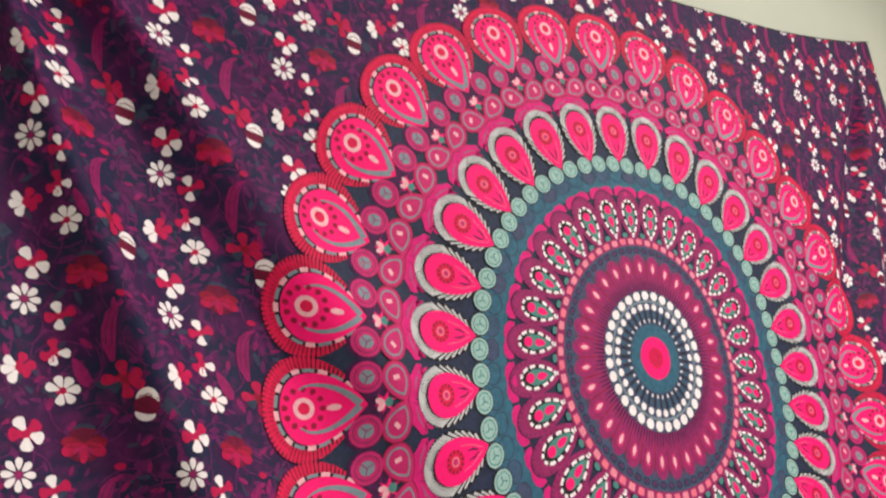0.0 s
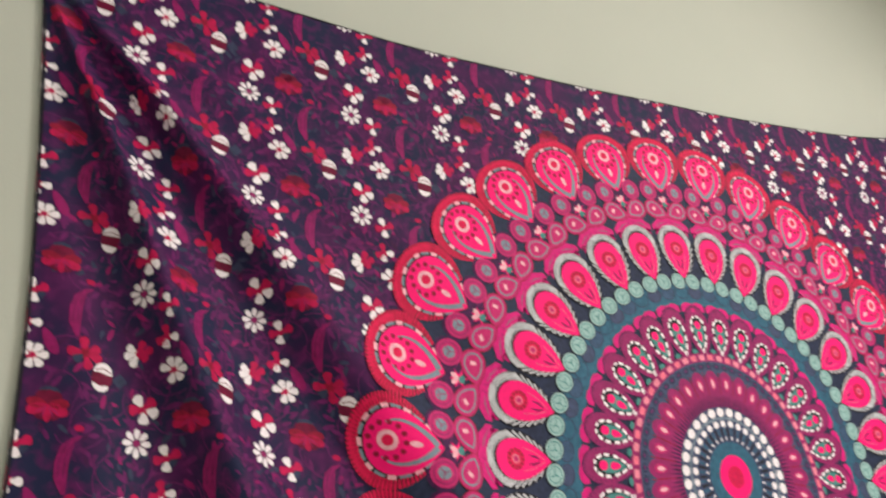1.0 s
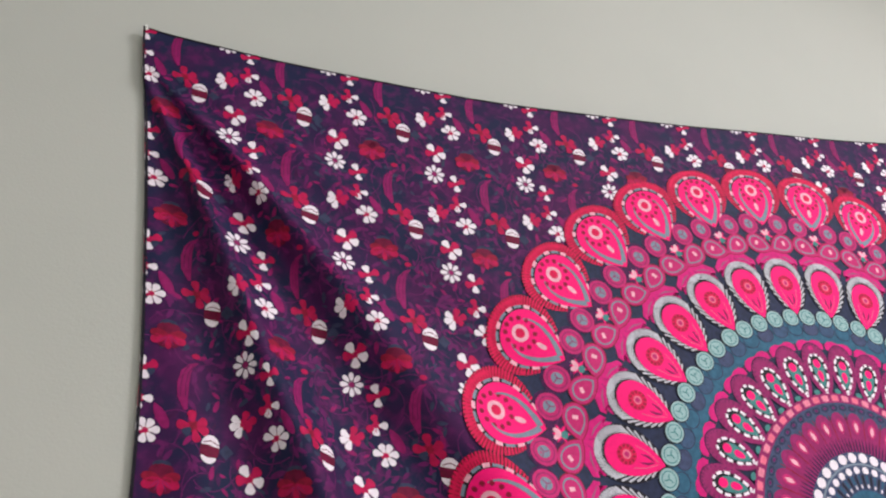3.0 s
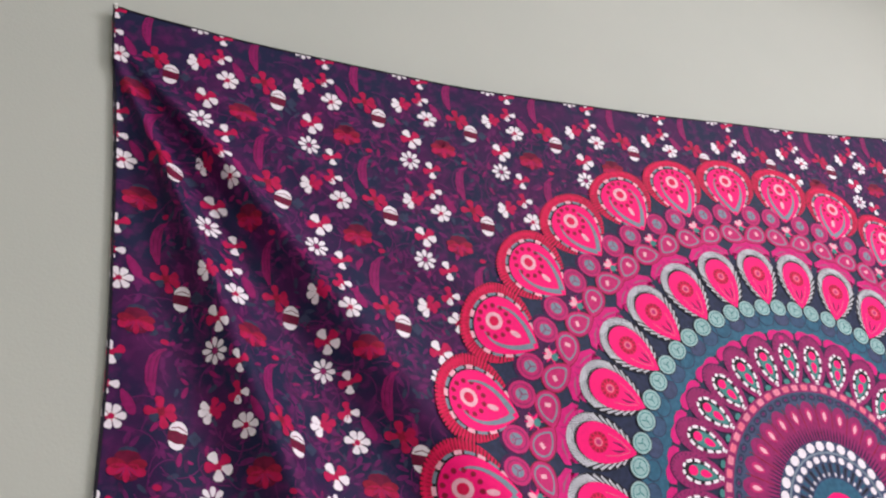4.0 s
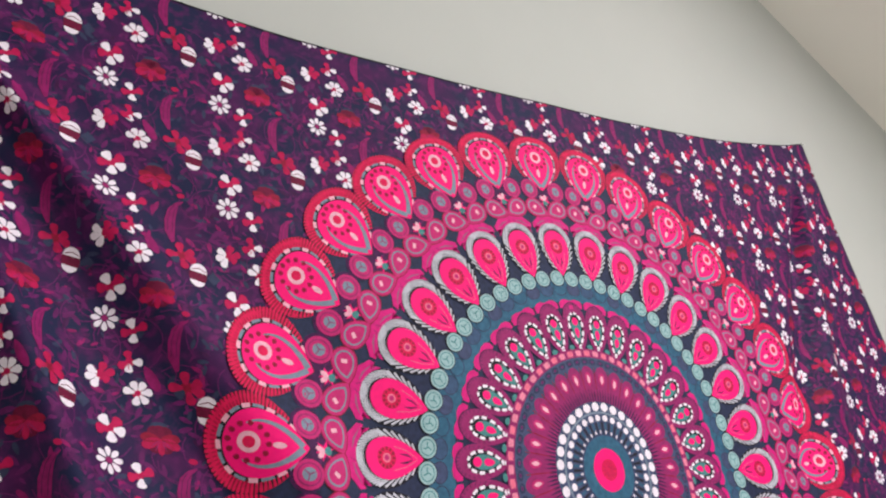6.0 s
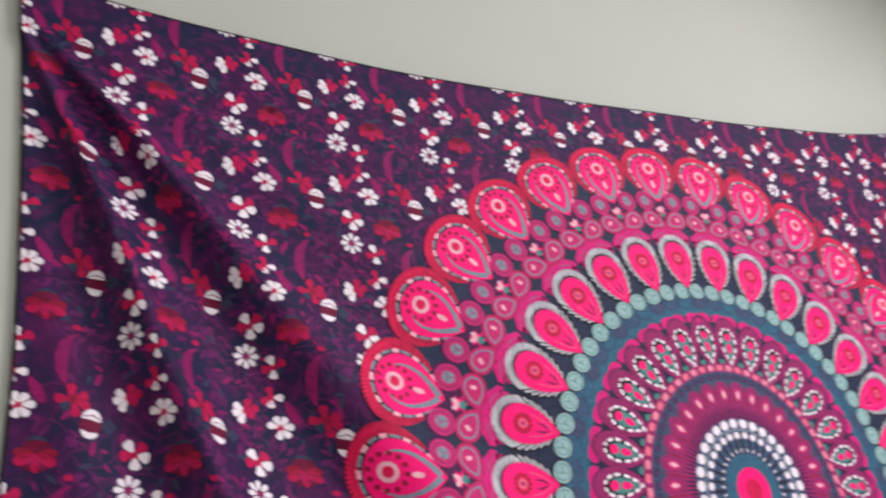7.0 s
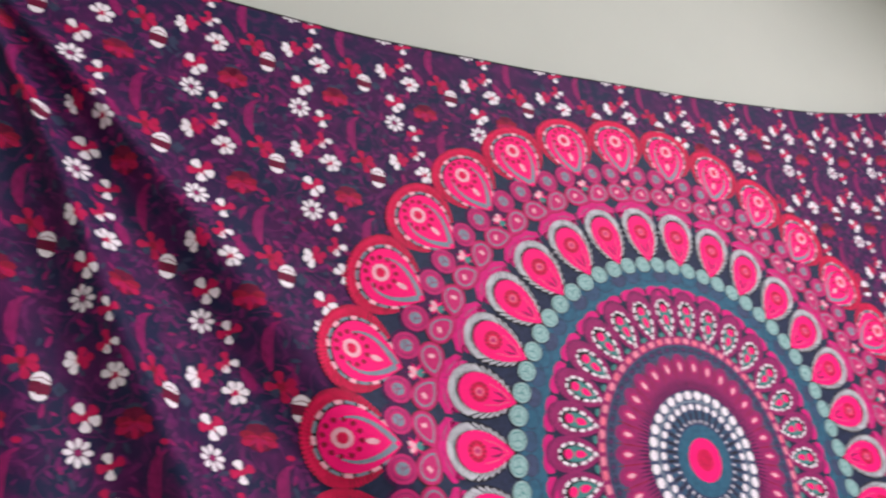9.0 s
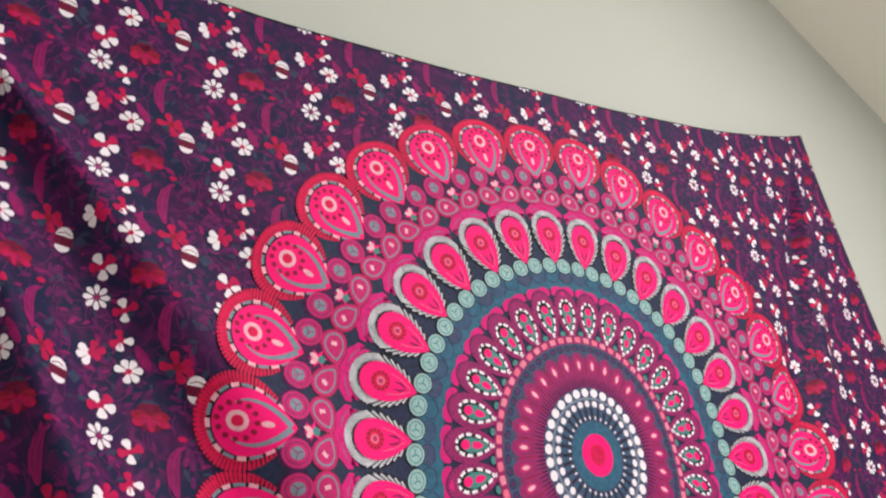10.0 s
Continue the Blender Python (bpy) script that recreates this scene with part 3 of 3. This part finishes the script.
def floret(theta):
    """A small floret in a dark feathered bowl below the petal's tip."""
    p = Print()
    p.blob(at(ellipse(0.021, 0.026, 18), theta, 0.530), 5, "plum", 3)
    for k in range(5):
        p.stroke(at(put([(0.006, 0), (0.014, 0.0005), (0.021, 0)], 0, 0, 100 + k * 40), theta, 0.530), (0.0008, 0.0022, 0.0010), 6, "purple")
    p.lay("bowl", "dark plum feathered bowl")
    p = Print()
    star = [((0.0145 if k % 2 else 0.0058) * math.cos(radians(k * 30 - 15)), (0.0145 if k % 2 else 0.0058) * math.sin(radians(k * 30 - 15))) for k in range(12)]
    p.blob(at(star, theta, 0.520), 8, "hot_pink", 2)
    for g in (-15, 45):
        p.blob(at(put(tear(0.0140, 0.0038, 8, 0.3), 0.0, 0.0, g), theta, 0.520), 9, "pale_pink")
    p.blob(at(ellipse(0.0055, 0.0062, 8), theta, 0.515), 10, "teal")
    p.lay("floret", "tiny pink floret with a teal eye")


def inner_petal(theta):
    p = Print()
    p.blob(at(tear(0.117, 0.0405, 36, 0.70), theta, 0.354), 9, "black", 3)
    rim = np.array(tear(0.115, 0.0380, 60, 0.75))
    inn = np.array(tear(0.096, 0.0275, 60, 0.8)) + (0.007, 0)
    for i in range(5, 56):
        edge = abs(i - 30) > 13
        if edge and i % 2:
            continue
        a, b = rim[i], inn[i]
        slant = rim[(i + (3 if i < 30 else -3)) % 60]
        wide = 0.0034 if edge else 0.0027
        p.stroke(at([b, (b + slant) / 2, slant], theta, 0.356), (0.0006, wide * 0.8, wide), 10, "light_grey")
    p.blob(at(tear(0.0955, 0.0282, 32, 0.8), theta, 0.360), 11, "hot_pink", 3)
    p.blob(at(ellipse(0.0155, 0.0150, 16), theta, 0.4215), 12, "red")
    for k in range(12):
        p.blob(at(put(ellipse(0.0026, 0.0019, 6), 0.0120 * math.cos(k * math.pi / 6), 0.0122 * math.sin(k * math.pi / 6), k * 30), theta, 0.4215), 13, "wine")
    p.band(at(ellipse(0.0068, 0.0066, 14), theta, 0.4215), at(ellipse(0.0040, 0.0038, 14), theta, 0.4215), 13, "peach")
    p.blob(at(ellipse(0.0040, 0.0038, 10), theta, 0.4215), 13, "rose")
    for s in (-1, 1):
        p.stroke(at([(0.016, 0.001 * s), (0.025, 0.005 * s), (0.036, 0.006 * s)], theta, 0.363), (0.0008, 0.0028, 0.0008), 12, "plum")
        p.stroke(at([(0.008, 0.0012 * s), (0.026, 0.011 * s), (0.046, 0.016 * s)], theta, 0.363), 0.0010, 12, "peach")
    p.lay("petal", "hot pink petal with a feathered pale grey border")


def spiral_disc(theta):
    p, r, size = Print(), 0.354, 0.0155
    p.blob(at(ellipse(size * 1.1, size * 1.1, 16), theta, r), 9, "black")
    p.blob(at(ellipse(size, size, 18), theta, r), 12, "aqua", 2)
    p.band(at(ellipse(size * 0.78, size * 0.78, 18), theta, r), at(ellipse(size * 0.68, size * 0.68, 18), theta, r), 13, "teal")
    for g in (20, 150, 270):
        p.stroke(at(put([(0, 0), (size * 0.25, 0.001), (size * 0.48, 0)], 0, 0, g), theta, r), 0.0018, 13, "teal")
    p.lay("disc", "pale aqua disc with a ring")


def white_drop(theta):
    p = Print()
    p.blob(at([(0.001 * k, s) for k, s in ((-8, -0.0265), (2, -0.0275), (9, -0.021), (11, -0.011), (8, 0), (11, 0.011), (9, 0.021), (2, 0.0275), (-8, 0.0265))], theta, 0.300), 8, "bright_magenta", 2)
    p.blob(at(tear(0.103, 0.0275, 28, 0.5), theta, 0.203), 9, "plum", 3)
    p.blob(at(tear(0.099, 0.0262, 28, 0.5), theta, 0.205), 10, "maroon", 3)
    edge = np.array(tear(0.096, 0.0240, 60, 0.5))
    for i in range(12, 49, 2):
        p.stroke(at([edge[i] * 0.82 + (0.013, 0), edge[i] * 0.91 + (0.007, 0), edge[i]], theta, 0.208), 0.0012, 11, "plum")
    ring = np.array(tear(0.066, 0.0155, 80, 0.70))
    p.blob(at(tear(0.0675, 0.0168, 24, 0.70), theta, 0.2165), 11, "black", 2)
    for k in range(12):
        i = (k + 0.5) * 80 / 12
        p.stroke(at([ring[int(i + d) % 80] for d in (-2.3, 0, 2.3)], theta, 0.217), 0.0046, 12, "white")
    p.blob(at(tear(0.051, 0.0112, 20, 0.70), theta, 0.223), 12, "teal")
    p.blob(at(ellipse(0.0082, 0.0074, 12), theta, 0.266), 13, "hot_pink")
    p.blob(at(tear(0.021, 0.0058, 10, 0.5), theta, 0.233), 13, "hot_pink")
    p.blob(at(tear(0.0075, 0.004, 10, 0.5), theta, 0.216, 180), 13, "white")
    p.lay("drop", "maroon scallop with a white dashed drop")


for k in range(32):
    th = k * STEP
    outer_petal(th)
    inner_petal(th)
    floret(th)
    lily(th)
    for s in (-1, 1):
        rosette(th + s * 3.35, 0.544, 0.0208)
        twin_drop(th, s)
        spiral_disc(th + s * 2.81)

# blue ring of overlapping lobes
p = Print()
p.band(circle(0.352, 160), circle(0.306, 160), 5, "blue")
p.band(circle(0.306, 160), circle(0.286, 160), 5, "navy")
for k in range(64):
    p.blob(at(ellipse(0.0135, 0.0155, 14), (k + 0.5) * STEP / 2, 0.332), 6 + k % 2, ("dusk_blue", "blue", "slate")[k % 3])
    p.band(at(ellipse(0.0138, 0.0158, 14), (k + 0.5) * STEP / 2, 0.332), at(ellipse(0.0124, 0.0144, 14), (k + 0.5) * STEP / 2, 0.332), 8, "dusk")
p.lay("blue_ring", "deep blue ring of overlapping lobes")
DROPS = 32
for k in range(DROPS):
    white_drop(k * 360 / DROPS)

# beaded rings round the heart
p = Print()
p.blob(circle(0.2125, 128), 14, "maroon", 22)
for k in range(64):
    th = (k + 0.5) * STEP / 2
    p.blob(at([(-0.0046, -0.0062), (0.0046, -0.0070), (0.0058, 0), (0.0046, 0.0070), (-0.0046, 0.0062), (-0.0054, 0)], th, 0.2035), 15, "peach" if k % 2 else "pale_rose", 2)
for k in range(32):
    p.blob(at(ellipse(0.0048, 0.0065, 8), (k + 0.5) * STEP, 0.216), 14, "teal")
p.lay("bead_ring", "maroon ring of salmon pink beads")
p = Print()
p.blob(circle(0.1960, 128), 15, "dusk_blue", 20)
for k in range(64):
    th = k * STEP / 2
    p.band(at(ellipse(0.0056, 0.0078, 10), th, 0.1870), at(ellipse(0.0034, 0.0052, 10), th, 0.1870), 16, "navy")
    p.blob(at(ellipse(0.0026, 0.0038, 6), th, 0.1870), 16, "purple")
p.lay("bead_ring", "dark navy ring of dim beads")
p = Print()
for k in range(32):
    p.blob(at(tear(0.084, 0.0182, 20, 0.3), k * STEP, 0.096), 16 + k % 2, "maroon", 3)
p.blob(circle(0.163, 96), 18, "maroon", 16)
for k in range(32):
    p.blob(at(tear(0.026, 0.0072, 12, 0.5), k * STEP, 0.142), 19, "rose")
    p.blob(at(put([(-0.009, 0), (-0.003, -0.0034), (0.003, -0.0034), (0.009, 0), (0.003, 0.0034), (-0.003, 0.0034)], 0, 0), k * STEP, 0.155), 20, "pale_pink")
    p.stroke(at([(0, 0), (0.026, 0), (0.052, 0)], (k + 0.5) * STEP, 0.124), (0.001, 0.0022, 0.0012), 19, "wine")
    for g in (-0.25, 0, 0.25, 0.5):
        p.stroke(at([(0, 0), (0.012, 0), (0.024, 0)], (k + g) * STEP, 0.112), (0.0034, 0.0030, 0.0008), 19, "plum")
p.lay("maroon_ring", "maroon ring of small petals with pale marks")
p = Print()
p.blob(circle(0.1135, 96), 20, "dusk_blue", 12)
p.band(circle(0.0960, 96), circle(0.0925, 96), 21, "grey")
for k in range(32):
    th = k * STEP
    p.blob(at(ellipse(0.0079, 0.0083, 12), th, 0.1045), 22, "white")
    p.blob(at(ellipse(0.0058, 0.0060, 10), th, 0.0850), 22, "white")
    p.stroke(at([(0, 0), (0.010, 0), (0.022, 0)], th + STEP / 2, 0.056), (0.0012, 0.0034, 0.0042), 22, "black")
    p.stroke(at([(0, 0), (0.008, 0), (0.016, 0)], th, 0.062), (0.0012, 0.0034, 0.0030), 22, "blue")
    p.blob(at(ellipse(0.0034, 0.0017, 6), th, 0.0610), 23, "white")
p.lay("pearl_ring", "navy ring with two rows of white pearls")
p = Print()
p.blob(circle(0.055, 64), 22, "blue", 6)
p.blob(circle(0.034, 48), 23, "hot_pink", 4)
p.blob(circle(0.017, 32), 24, "red", 3)
for k in range(12):
    p.stroke(at([(0, 0), (0.006, 0), (0.012, 0)], k * 30, 0.004), (0.0008, 0.0014, 0.0006), 25, "crimson")
p.lay("heart", "hot pink disc with a red eye on deep blue")


# -- pins --
def push_pin(u, v):
    """A clear-headed push pin through a corner of the cloth."""
    tip = drape(u, v)
    thing = tagged(new("push_pin"), "small clear push pin holding a corner of the cloth", "pin", group="tapestry pins")
    thing.location = (tip[0], WALL_Y, tip[2])
    bpy.context.view_layer.update()

    def spin(name, profile, mat):
        bm = bmesh.new()
        n = 16
        rings = []
        for y, r in profile:
            rings.append([bm.verts.new((tip[0] + r * math.cos(t), y, tip[2] + r * math.sin(t))) for t in np.arange(n) * 2 * math.pi / n])
        for a, b in zip(rings, rings[1:]):
            for i in range(n):
                bm.faces.new((a[i], a[(i + 1) % n], b[(i + 1) % n], b[i]))
        bm.faces.new(rings[0])
        bm.faces.new(rings[-1][::-1])
        ob = solid(name, bm, mat)
        ob.parent = thing
        ob.matrix_parent_inverse = Matrix.Translation(thing.location).inverted()

    y = tip[1] - 0.003
    spin("shaft", [(WALL_Y + 0.008, 0.0004), (WALL_Y, 0.0006), (y, 0.0006)], PIN_STEEL)
    spin("head", [(y, 0.0028), (y - 0.001, 0.0028), (y - 0.0018, 0.0014), (y - 0.005, 0.0013), (y - 0.006, 0.0026), (y - 0.007, 0.0022)], PIN_HEAD)


push_pin(U0 + 0.005, V1 - 0.006)
push_pin(U1 - 0.006, V1 - 0.006)
